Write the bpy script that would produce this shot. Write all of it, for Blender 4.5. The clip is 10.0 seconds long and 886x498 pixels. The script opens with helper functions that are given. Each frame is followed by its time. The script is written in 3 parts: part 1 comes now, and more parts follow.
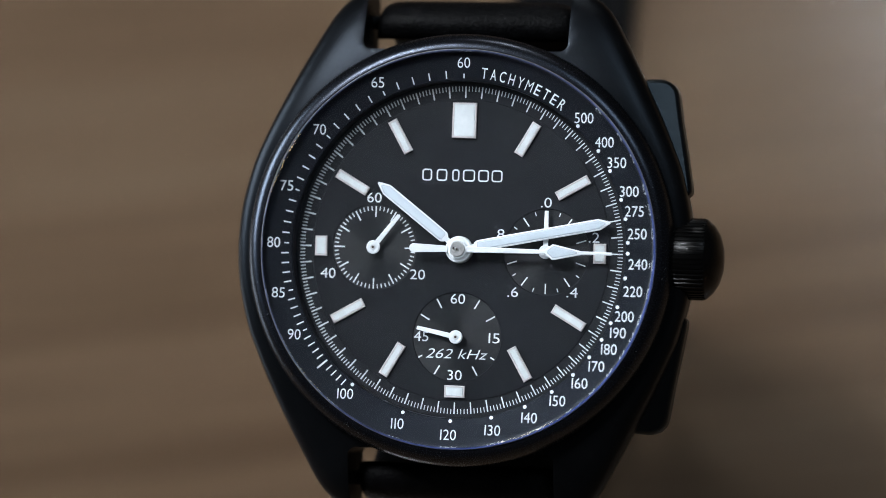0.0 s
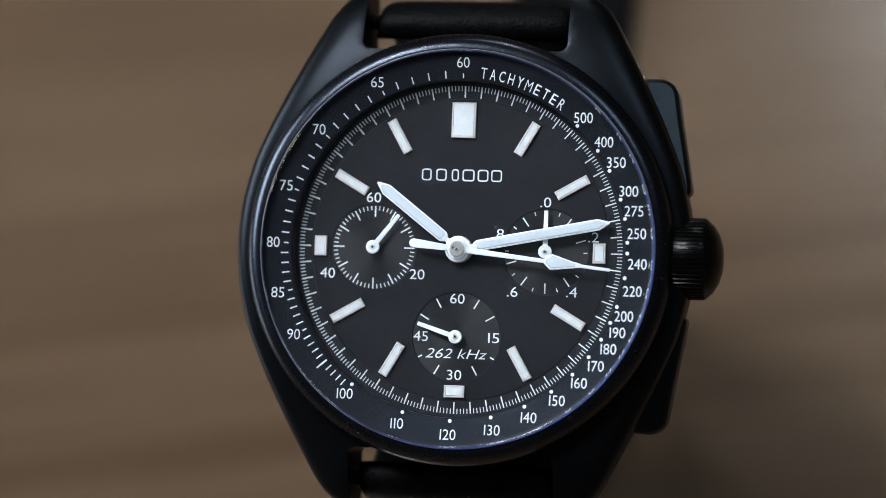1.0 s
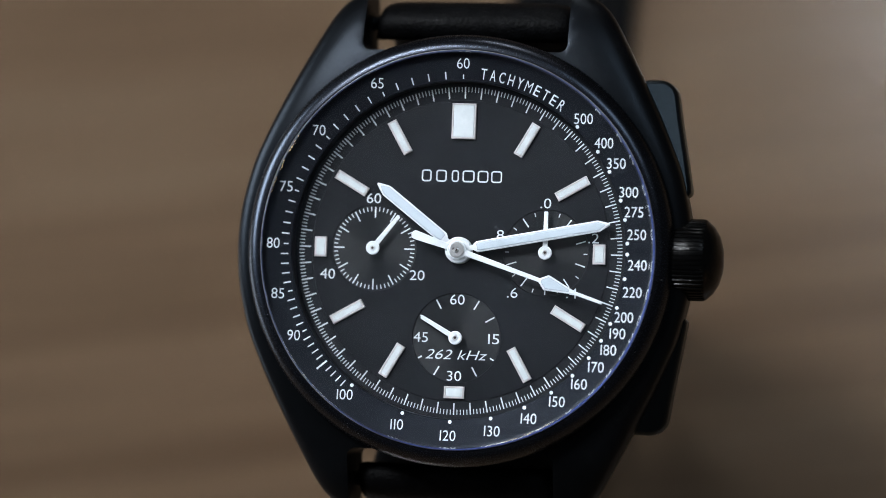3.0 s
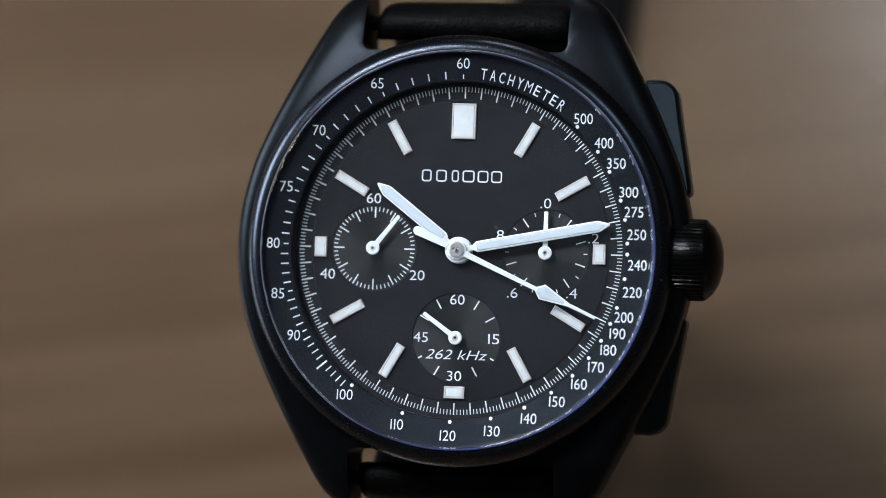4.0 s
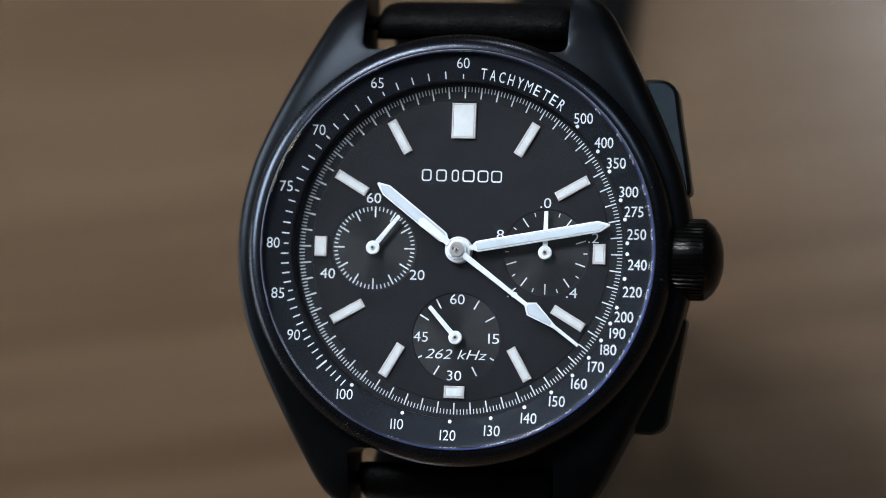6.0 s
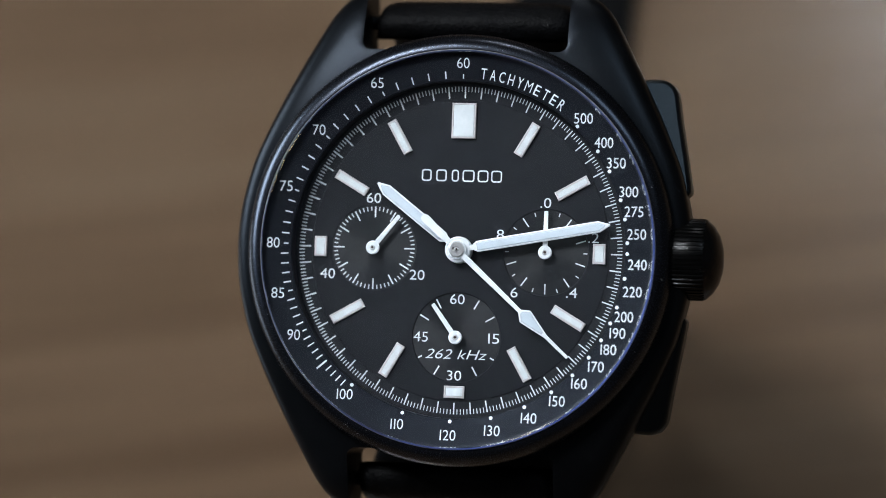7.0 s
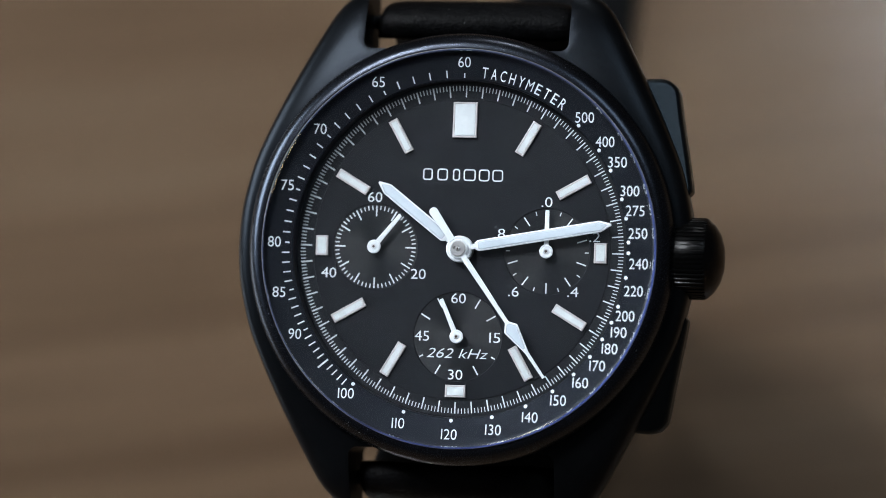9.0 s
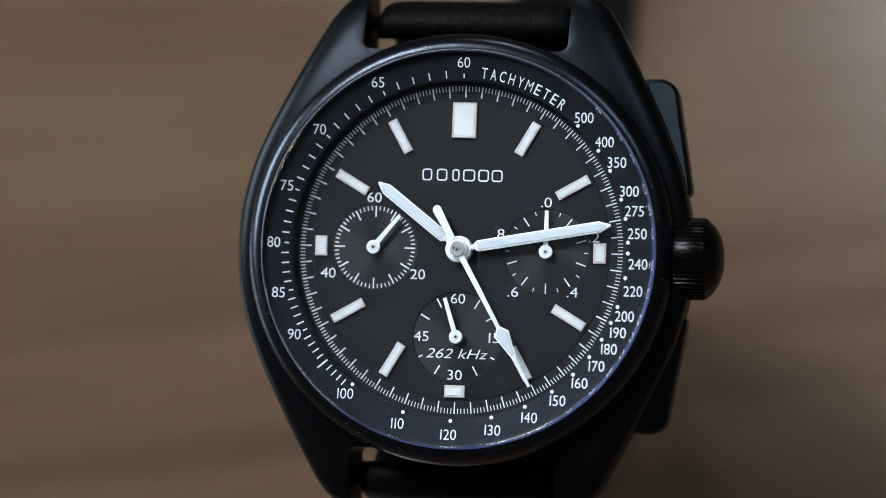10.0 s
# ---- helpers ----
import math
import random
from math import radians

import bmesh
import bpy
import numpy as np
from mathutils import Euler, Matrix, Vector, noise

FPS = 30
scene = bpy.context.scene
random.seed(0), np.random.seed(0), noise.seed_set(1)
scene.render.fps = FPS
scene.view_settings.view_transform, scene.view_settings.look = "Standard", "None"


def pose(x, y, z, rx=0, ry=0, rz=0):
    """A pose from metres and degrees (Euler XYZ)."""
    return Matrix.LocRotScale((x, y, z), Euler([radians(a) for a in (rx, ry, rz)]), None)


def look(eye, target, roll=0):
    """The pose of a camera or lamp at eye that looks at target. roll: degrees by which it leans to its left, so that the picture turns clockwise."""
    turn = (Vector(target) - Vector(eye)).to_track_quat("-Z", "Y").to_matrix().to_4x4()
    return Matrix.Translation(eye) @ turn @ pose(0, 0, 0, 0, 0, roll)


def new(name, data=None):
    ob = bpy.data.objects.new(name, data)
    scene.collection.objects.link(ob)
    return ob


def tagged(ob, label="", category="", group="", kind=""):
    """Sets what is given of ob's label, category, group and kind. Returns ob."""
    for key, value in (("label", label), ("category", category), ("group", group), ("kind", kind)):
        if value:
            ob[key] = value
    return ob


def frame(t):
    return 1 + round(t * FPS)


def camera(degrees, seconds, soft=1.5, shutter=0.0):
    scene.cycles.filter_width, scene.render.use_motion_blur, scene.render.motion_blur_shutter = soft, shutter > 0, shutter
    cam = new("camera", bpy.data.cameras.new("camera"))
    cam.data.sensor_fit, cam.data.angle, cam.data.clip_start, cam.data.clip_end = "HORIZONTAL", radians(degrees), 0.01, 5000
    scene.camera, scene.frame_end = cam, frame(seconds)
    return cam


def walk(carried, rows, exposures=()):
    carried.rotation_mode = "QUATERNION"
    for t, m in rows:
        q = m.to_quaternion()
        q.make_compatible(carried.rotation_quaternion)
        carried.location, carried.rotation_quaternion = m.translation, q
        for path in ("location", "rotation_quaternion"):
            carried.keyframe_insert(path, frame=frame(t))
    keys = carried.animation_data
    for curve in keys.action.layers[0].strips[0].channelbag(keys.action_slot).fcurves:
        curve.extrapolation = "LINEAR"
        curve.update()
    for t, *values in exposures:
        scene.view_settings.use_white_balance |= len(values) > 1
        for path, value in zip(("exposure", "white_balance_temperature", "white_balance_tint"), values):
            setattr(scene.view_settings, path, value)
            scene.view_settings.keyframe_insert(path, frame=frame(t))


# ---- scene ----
MM = 0.001


def matrix_rows(rows, eye):
    m = Matrix([list(r) for r in rows]).to_4x4()
    m.translation = Vector(eye) * MM
    return m


# the watch stands on its closed strap on the table, its dial tipped towards the viewer
TABLE_Z = 0.75
WATCH = pose(0, 0, TABLE_Z + 0.0570, 38, 0, 0)

# ---- camera ----
cam = camera(16, 10.0, soft=0.8)
cam.data.dof.use_dof = True
cam.data.dof.focus_distance = 0.3215
cam.data.dof.aperture_fstop = 10.8
cam.data.dof.aperture_blades = 0
EYE = matrix_rows(((0.98203, -0.02877, 0.18649), (0.03724, 0.99842, -0.0421), (-0.18499, 0.04829, 0.98155)),
                  (58.51, -13.54, 317.61))
# small sway of the tripod head, in millimetres across the dial
SWAY = ((0.0, 0.00, 0.04), (0.5, 0.00, 0.05), (1.0, -0.05, 0.06), (1.5, -0.05, 0.01), (2.0, -0.05, -0.04), (2.5, -0.05, -0.04),
        (4.0, -0.05, -0.04), (5.0, -0.05, -0.04), (5.5, -0.05, -0.02), (7.0, -0.05, 0.00), (7.5, -0.05, 0.02), (8.0, -0.02, 0.06),
        (8.5, 0.04, 0.07), (9.0, 0.07, 0.09), (9.5, 0.06, 0.09), (10.0, 0.01, 0.06))
walk(cam, [(t, WATCH @ EYE @ Matrix.Translation((-dx * MM, -dy * MM, 0))) for t, dx, dy in SWAY],
     exposures=[(0.0, 0.0), (10.0, 0.0)])

# ---- world and light ----
world = bpy.data.worlds.new("sky")
scene.world = world
world.use_nodes = True
wn = world.node_tree.nodes
sky = wn.new("ShaderNodeTexSky")
sky.sky_type = "NISHITA"
sky.sun_disc = False
sky.sun_elevation, sky.sun_rotation = radians(35), radians(200)
world.node_tree.links.new(sky.outputs["Color"], wn["Background"].inputs["Color"])
wn["Background"].inputs["Strength"].default_value = 0.1

sun = new("sun", bpy.data.lights.new("sun", "SUN"))
sun.data.energy, sun.data.angle, sun.data.color = 0.8, radians(12), (1.0, 0.95, 0.88)
sun.matrix_basis = look((0, 0, 0), (-math.sin(radians(200)), math.cos(radians(200)), -0.7))


def area_lamp(name, eye, target, w, h, watts, colour):
    ob = new(name, bpy.data.lights.new(name, "AREA"))
    ob.data.shape, ob.data.size, ob.data.size_y = "RECTANGLE", w, h
    ob.data.energy, ob.data.color = watts, colour
    ob.matrix_basis = look(eye, target)
    return ob


# unseen area lamps, set where highlights and the table shadow call for them
area_lamp("unseen_overhead", (-0.92, -0.08, 3.02), (0, 0, 0.81), 0.56, 0.56, 40, (0.89, 0.94, 1.0))
# added low lamp that brightens the left flank of bezel and case
area_lamp("added_low_light", (-1.18, 0.14, 1.22), (0, 0, 0.84), 0.66, 0.36, 13, (0.74, 0.87, 1.0))
# added for the sheen in the tabletop's far right corner
area_lamp("unseen_overhead", (0.1, 2.58, 3.02), (0.05, 1.3, 0.75), 0.34, 0.34, 9, (0.92, 0.97, 1.0))
# added for the pale face of the upper pusher
area_lamp("unseen_overhead", (0.95, 0.0, 3.02), (0.7, 0.0, 0.75), 0.7, 0.7, 8, (0.72, 0.87, 1.0))


# ---- materials ----
def material(name, base, rough=0.5, metal=0.0, grain=0.0, size=1.0, bump=0.0, spec=0.5, stain=None, stain_size=1.0,
             stretch=(1, 1, 1), clear=0.0, tint=None):
    """A principled material with grain and stains of real-world size: size and stain_size in metres."""
    m = bpy.data.materials.new(name)
    m.use_nodes = True
    nt = m.node_tree
    n, l = nt.nodes, nt.links
    b = n["Principled BSDF"]
    b.inputs["Base Color"].default_value = (*base, 1)
    b.inputs["Roughness"].default_value = rough
    b.inputs["Metallic"].default_value = metal
    b.inputs["Specular IOR Level"].default_value = spec
    b.inputs["Coat Weight"].default_value = clear
    if tint:
        b.inputs["Specular Tint"].default_value = (*tint, 1)
    co = n.new("ShaderNodeTexCoord")
    mp = n.new("ShaderNodeMapping")
    mp.inputs["Scale"].default_value = stretch
    l.new(co.outputs["Object"], mp.inputs["Vector"])
    if grain or bump:
        t = n.new("ShaderNodeTexNoise")
        t.inputs["Scale"].default_value = 1 / size
        t.inputs["Detail"].default_value = 4
        l.new(mp.outputs["Vector"], t.inputs["Vector"])
        if bump:
            bp = n.new("ShaderNodeBump")
            bp.inputs["Strength"].default_value = bump
            bp.inputs["Distance"].default_value = size * 0.3
            l.new(t.outputs["Fac"], bp.inputs["Height"])
            l.new(bp.outputs["Normal"], b.inputs["Normal"])
        if grain:
            r = n.new("ShaderNodeMapRange")
            r.inputs["To Min"].default_value, r.inputs["To Max"].default_value = rough - grain, rough + grain
            l.new(t.outputs["Fac"], r.inputs["Value"])
            l.new(r.outputs["Result"], b.inputs["Roughness"])
    if stain:
        t2 = n.new("ShaderNodeTexNoise")
        t2.inputs["Scale"].default_value = 1 / stain_size
        t2.inputs["Detail"].default_value = 5
        l.new(mp.outputs["Vector"], t2.inputs["Vector"])
        ramp = n.new("ShaderNodeValToRGB")
        ramp.color_ramp.elements[0].position, ramp.color_ramp.elements[1].position = 0.35, 0.68
        ramp.color_ramp.elements[0].color = (*base, 1)
        ramp.color_ramp.elements[1].color = (*stain, 1)
        l.new(t2.outputs["Fac"], ramp.inputs["Fac"])
        l.new(ramp.outputs["Color"], b.inputs["Base Color"])
    return m


CASE = material("black_ion_plated_steel", (0.0020, 0.0021, 0.0024), 0.34, 0.0, 0.04, 0.00012, 0.08, 0.15,
                (0.0032, 0.0034, 0.0038), 0.004, tint=(0.70, 0.83, 1.0))
PADDLE = material("brushed_black_steel", (0.0030, 0.0033, 0.0038), 0.36, 0.0, 0.07, 0.00025, 0.12, 0.32,
                  (0.0048, 0.0052, 0.006), 0.003, (0.5, 1, 1), tint=(0.72, 0.88, 1.0))
BEZEL = material("satin_black_bezel", (0.002, 0.002, 0.0025), 0.27, 0.0, 0.02, 0.00010, 0.010, 0.60, (0.003, 0.003, 0.004), 0.005, tint=(0.68, 0.78, 1.0))
CROWN = material("polished_black_steel", (0.0014, 0.0014, 0.0014), 0.25, 0.0, 0.05, 0.0002, 0.03, 0.16, (0.002, 0.002, 0.002), 0.002)
DIAL = material("matt_black_dial", (0.0094, 0.0103, 0.0126), 0.34, 0.0, 0.05, 0.00008, 0.08, 0.22, (0.0110, 0.0120, 0.0144), 0.003)
RING = material("black_ring", (0.0066, 0.0073, 0.0090), 0.40, 0.0, 0.04, 0.0001, 0.05, 0.12, (0.0080, 0.0088, 0.0107), 0.003, tint=(0.7, 0.8, 1.0))
PRINT = material("white_print", (0.63, 0.655, 0.665), 0.55, 0.0, 0.05, 0.0001, 0.03, 0.3, (0.54, 0.56, 0.57), 0.001)
LUME = material("luminous_paint", (0.53, 0.555, 0.55), 0.6, 0.0, 0.05, 0.00006, 0.25, 0.3, (0.47, 0.495, 0.495), 0.0006)
HAND_LUME = material("bluish_luminous_paint", (0.43, 0.475, 0.51), 0.6, 0.0, 0.05, 0.00006, 0.25, 0.3, (0.40, 0.445, 0.48), 0.0006)
HAND = material("white_lacquered_hand", (0.62, 0.635, 0.64), 0.35, 0.0, 0.05, 0.0002, 0.03, 0.5, (0.58, 0.595, 0.60), 0.001)
FRAME = material("satin_silver_frame", (0.50, 0.46, 0.445), 0.4, 0.25, 0.06, 0.0002, 0.05, 0.5, (0.46, 0.42, 0.405), 0.0008)
GASKET = material("pale_nylon_gasket", (0.42, 0.40, 0.40), 0.35, 0.2, 0.05, 0.0002, 0.02, 0.5, (0.36, 0.345, 0.345), 0.003)
SILVER = material("brushed_steel", (0.54, 0.53, 0.52), 0.30, 0.75, 0.03, 0.0003, 0.01, 0.5, (0.53, 0.52, 0.51), 0.004)
SEAT = material("grey_lume_rim", (0.33, 0.36, 0.39), 0.45, 0.1, 0.05, 0.0002, 0.03, 0.4, (0.30, 0.33, 0.36), 0.001)
PIN = material("dark_bronze_pin", (0.10, 0.07, 0.06), 0.35, 0.6, 0.05, 0.0002, 0.02, 0.5, (0.07, 0.05, 0.045), 0.0004)
LEATHER = material("black_leather", (0.0018, 0.0018, 0.002), 0.45, 0.0, 0.18, 0.0003, 1.0, 0.06, (0.0036, 0.0036, 0.004), 0.0011)
PLASTER = material("grey_plaster", (0.10, 0.095, 0.09), 0.85, 0.0, 0.05, 0.004, 0.1, 0.2, (0.08, 0.077, 0.072), 0.6)
CEIL = material("ceiling_paint", (0.16, 0.155, 0.15), 0.9, 0.0, 0.04, 0.004, 0.08, 0.2, (0.14, 0.135, 0.13), 0.7)
FLOOR = material("oak_floor", (0.24, 0.16, 0.10), 0.5, 0.0, 0.1, 0.01, 0.1, 0.4, (0.17, 0.11, 0.065), 0.05, (0.12, 1, 1))
PAINT = material("white_window_paint", (0.75, 0.75, 0.73), 0.4, 0.0, 0.05, 0.002, 0.05, 0.5, (0.7, 0.7, 0.68), 0.1)


def wood_material():
    m = material("oiled_walnut", (0.2, 0.13, 0.08), 0.17, 0.0, 0.03, 0.0009, 0.04, 0.5, stretch=(0.06, 1, 1))
    nt = m.node_tree
    n, l = nt.nodes, nt.links
    b = n["Principled BSDF"]
    co = n.new("ShaderNodeTexCoord")

    def layer(stretch, scale, turn, detail, shift=0.0):
        mp = n.new("ShaderNodeMapping")
        mp.vector_type = "TEXTURE"
        mp.inputs["Rotation"].default_value = (0, 0, radians(turn))
        mp.inputs["Location"].default_value = (shift, shift, 0)
        mp.inputs["Scale"].default_value = (1 / (stretch * scale), 1 / scale, 1 / scale)
        t = n.new("ShaderNodeTexNoise")
        t.inputs["Scale"].default_value = 1.0
        t.inputs["Detail"].default_value = detail
        l.new(co.outputs["Object"], mp.inputs["Vector"])
        l.new(mp.outputs["Vector"], t.inputs["Vector"])
        return t

    def blend(a, c, share):
        mix = n.new("ShaderNodeMix")
        mix.data_type = "FLOAT"
        mix.inputs[0].default_value = share
        l.new(a, mix.inputs[2])
        l.new(c, mix.inputs[3])
        return mix.outputs[0]

    broad, bands, fibres = layer(0.3, 20, 10, 2), layer(0.14, 60, 9, 2), layer(0.04, 600, 10, 3)
    tone = blend(blend(broad.outputs["Fac"], bands.outputs["Fac"], 0.35), fibres.outputs["Fac"], 0.2)
    ramp = n.new("ShaderNodeValToRGB")
    ramp.color_ramp.elements[0].position, ramp.color_ramp.elements[1].position = 0.32, 0.68
    ramp.color_ramp.elements[0].color = (0.086, 0.054, 0.0312, 1)
    ramp.color_ramp.elements[1].color = (0.162, 0.111, 0.070, 1)
    mid = ramp.color_ramp.elements.new(0.5)
    mid.color = (0.125, 0.079, 0.0476, 1)
    l.new(tone, ramp.inputs["Fac"])
    # dark pores gathered in thin veins along the grain
    vein = layer(0.05, 48, 11, 1, 0.12)
    cut = n.new("ShaderNodeValToRGB")
    cut.color_ramp.elements[0].position, cut.color_ramp.elements[1].position = 0.57, 0.74
    l.new(vein.outputs["Fac"], cut.inputs["Fac"])
    dark = n.new("ShaderNodeMix")
    dark.data_type = "RGBA"
    dark.inputs[7].default_value = (0.060, 0.034, 0.019, 1)
    l.new(cut.outputs["Color"], dark.inputs[0])
    l.new(ramp.outputs["Color"], dark.inputs[6])
    l.new(dark.outputs[2], b.inputs["Base Color"])
    return m


WOOD = wood_material()


def azurage_material():
    """Black lacquer with fine turned circles, for the sunken counters."""
    m = material("turned_black_counter", (0.0080, 0.0087, 0.0104), 0.40, 0.0, 0.0, 1.0, 0.0, 0.30)
    nt = m.node_tree
    n, l = nt.nodes, nt.links
    co = n.new("ShaderNodeTexCoord")
    w = n.new("ShaderNodeTexWave")
    w.wave_type, w.rings_direction, w.wave_profile = "RINGS", "Z", "SIN"
    w.inputs["Scale"].default_value = 3600
    l.new(co.outputs["Object"], w.inputs["Vector"])
    bp = n.new("ShaderNodeBump")
    bp.inputs["Strength"].default_value = 0.22
    bp.inputs["Distance"].default_value = 0.00003
    l.new(w.outputs["Fac"], bp.inputs["Height"])
    b = n["Principled BSDF"]
    l.new(bp.outputs["Normal"], b.inputs["Normal"])
    # turned grooves spread the gloss into a fan
    tg = n.new("ShaderNodeTangent")
    tg.direction_type, tg.axis = "RADIAL", "Z"
    l.new(tg.outputs["Tangent"], b.inputs["Tangent"])
    b.inputs["Anisotropic"].default_value = 0.85
    return m


COUNTER = azurage_material()


def glass_material(name, ior, coat=0):
    m = bpy.data.materials.new(name)
    m.use_nodes = True
    b = m.node_tree.nodes["Principled BSDF"]
    b.inputs["Base Color"].default_value = (0.98, 0.985, 1.0, 1)
    b.inputs["Roughness"].default_value = 0.0
    b.inputs["Transmission Weight"].default_value = 1.0
    b.inputs["IOR"].default_value = ior
    if coat:
        b.inputs["Thin Film Thickness"].default_value = coat
        b.inputs["Thin Film IOR"].default_value = 1.26
    return m


def rim_glow_material():
    """Ring added at the crystal's rim, its violet glow put into a translucent colour."""
    m = bpy.data.materials.new("violet_rim_glow")
    m.use_nodes = True
    n, l = m.node_tree.nodes, m.node_tree.links
    b = n["Principled BSDF"]
    b.inputs["Base Color"].default_value = (0.03, 0.035, 0.07, 1)
    b.inputs["Roughness"].default_value = 0.25
    t = n.new("ShaderNodeBsdfTranslucent")
    t.inputs["Color"].default_value = (0.34, 0.40, 0.68, 1)
    mix = n.new("ShaderNodeMixShader")
    mix.inputs[0].default_value = 0.55
    l.new(b.outputs[0], mix.inputs[1])
    l.new(t.outputs[0], mix.inputs[2])
    l.new(mix.outputs[0], n["Material Output"].inputs["Surface"])
    return m


RIM_GLOW = rim_glow_material()
CRYSTAL = glass_material("coated_sapphire", 1.5, 105)
PANE = glass_material("window_glass", 1.45)


# ---- mesh helpers ----
def part(name, bm, mat, parent=None, label="", smooth=35, bevel=0.0):
    me = bpy.data.meshes.new(name)
    bmesh.ops.remove_doubles(bm, verts=bm.verts[:], dist=1e-7)
    bmesh.ops.recalc_face_normals(bm, faces=bm.faces[:])
    bm.to_mesh(me)
    bm.free()
    me.materials.append(mat)
    if smooth:
        me.shade_smooth()
        me.set_sharp_from_angle(angle=radians(smooth))
    ob = new(name, me)
    ob.parent = parent
    if label:
        ob["label"] = label
    if bevel:
        mod = ob.modifiers.new("bevel", "BEVEL")
        mod.width, mod.segments, mod.limit_method, mod.angle_limit = bevel, 3, "ANGLE", radians(35)
    return ob


def ring_faces(bm, rings, closed=False):
    """Skins rings of equally many vertices."""
    count = len(rings[0])
    pairs = list(zip(rings, rings[1:])) + ([(rings[-1], rings[0])] if closed else [])
    for a, b in pairs:
        for i in range(count):
            j = (i + 1) % count
            bm.faces.new((a[i], a[j], b[j], b[i]))


def lathe(bm, profile, n=128, closed=False, caps=(False, False), centre=(0, 0)):
    """Turns a profile of (radius, z) in millimetres about the dial's axis."""
    rings = []
    for r, z in profile:
        rings.append([bm.verts.new(((centre[0] + r * math.cos(2 * math.pi * i / n)) * MM,
                                    (centre[1] + r * math.sin(2 * math.pi * i / n)) * MM, z * MM)) for i in range(n)])
    ring_faces(bm, rings, closed)
    if caps[0]:
        bm.faces.new(rings[0])
    if caps[1]:
        bm.faces.new(rings[-1])
    return bm


def prism(bm, outline, z0, z1, inset=0.0):
    """A plate with the outline (x, y) in millimetres from z0 to z1, its upper rim drawn in by inset."""
    cx = sum(p[0] for p in outline) / len(outline)
    cy = sum(p[1] for p in outline) / len(outline)
    rings = []
    levels = [(0, z0), (0, z1 - inset), (inset, z1)] if inset else [(0, z0), (0, z1)]
    for k, z in levels:
        ring = []
        for x, y in outline:
            d = max(math.hypot(x - cx, y - cy), 1e-6)
            ring.append(bm.verts.new(((x - (x - cx) / d * k) * MM, (y - (y - cy) / d * k) * MM, z * MM)))
        rings.append(ring)
    ring_faces(bm, rings)
    bm.faces.new(rings[0])
    bm.faces.new(rings[-1])
    return bm


def box(bm, x0, x1, y0, y1, z0, z1):
    """A box in metres."""
    v = [bm.verts.new((x, y, z)) for z in (z0, z1) for x, y in ((x0, y0), (x1, y0), (x1, y1), (x0, y1))]
    for f in ((3, 2, 1, 0), (4, 5, 6, 7), (0, 1, 5, 4), (1, 2, 6, 5), (2, 3, 7, 6), (3, 0, 4, 7)):
        bm.faces.new([v[i] for i in f])
    return bm


def dial_xy(r, deg):
    """The place at radius r and at an angle clockwise from twelve."""
    return r * math.sin(radians(deg)), r * math.cos(radians(deg))


def tick(bm, r0, r1, deg, width, z, centre=(0, 0), thick=0.02, up=None):
    """A printed stroke; up gives the height of a sloping ground by radius."""
    s, c = math.sin(radians(deg)), math.cos(radians(deg))
    vs = []
    for lift in (-0.02, thick):
        for r, w in ((r0, -width / 2), (r0, width / 2), (r1, width / 2), (r1, -width / 2)):
            zz = (up(r) if up else z) + lift
            vs.append(bm.verts.new(((centre[0] + r * s + w * c) * MM, (centre[1] + r * c - w * s) * MM, zz * MM)))
    for f in ((4, 5, 6, 7), (0, 1, 5, 4), (1, 2, 6, 5), (2, 3, 7, 6), (3, 0, 4, 7)):
        bm.faces.new([vs[i] for i in f])


def lettering(text, width, height, bold=0.0, shear=0.0):
    """The built-in font's outlines filled, fitted to width and height (mm), about their middle."""
    cu = bpy.data.curves.new("lettering", "FONT")
    cu.body, cu.offset, cu.shear, cu.resolution_u = text, bold, shear, 4
    ob = new("lettering", cu)
    me = bpy.data.meshes.new_from_object(ob.evaluated_get(bpy.context.evaluated_depsgraph_get()))
    bpy.data.objects.remove(ob)
    co = np.array([v.co[:2] for v in me.vertices])
    faces = [tuple(p.vertices) for p in me.polygons]
    bpy.data.meshes.remove(me)
    bpy.data.curves.remove(cu)
    lo, hi = co.min(0), co.max(0)
    return (co - (lo + hi) / 2) / (hi - lo) * np.array([width, height]), faces


def printed(name, text, width, height, x, y, ground, mat, parent, turn=0.0, bold=0.012, shear=0.0, label=""):
    """Printed characters laid on a ground whose height (mm) is ground(radius)."""
    co, faces = lettering(text, width, height, bold, shear)
    c, s = math.cos(radians(turn)), math.sin(radians(turn))
    bm = bmesh.new()
    vs = []
    for px, py in co:
        gx, gy = x + px * c - py * s, y + px * s + py * c
        vs.append(bm.verts.new((gx * MM, gy * MM, (ground(math.hypot(gx, gy)) + 0.025) * MM)))
    for f in faces:
        if len(set(f)) > 2:
            try:
                bm.faces.new([vs[i] for i in f])
            except ValueError:
                pass
    return part(name, bm, mat, parent, label, smooth=0)


# ---- the room ----
def plain(name, boxes, mat, kind="structure", label="", category="", bevel=0.0, parent=None):
    bm = bmesh.new()
    for b in boxes:
        box(bm, *b)
    ob = part(name, bm, mat, parent, smooth=0, bevel=bevel)
    if parent is None:
        tagged(ob, label, category, kind=kind)
    return ob


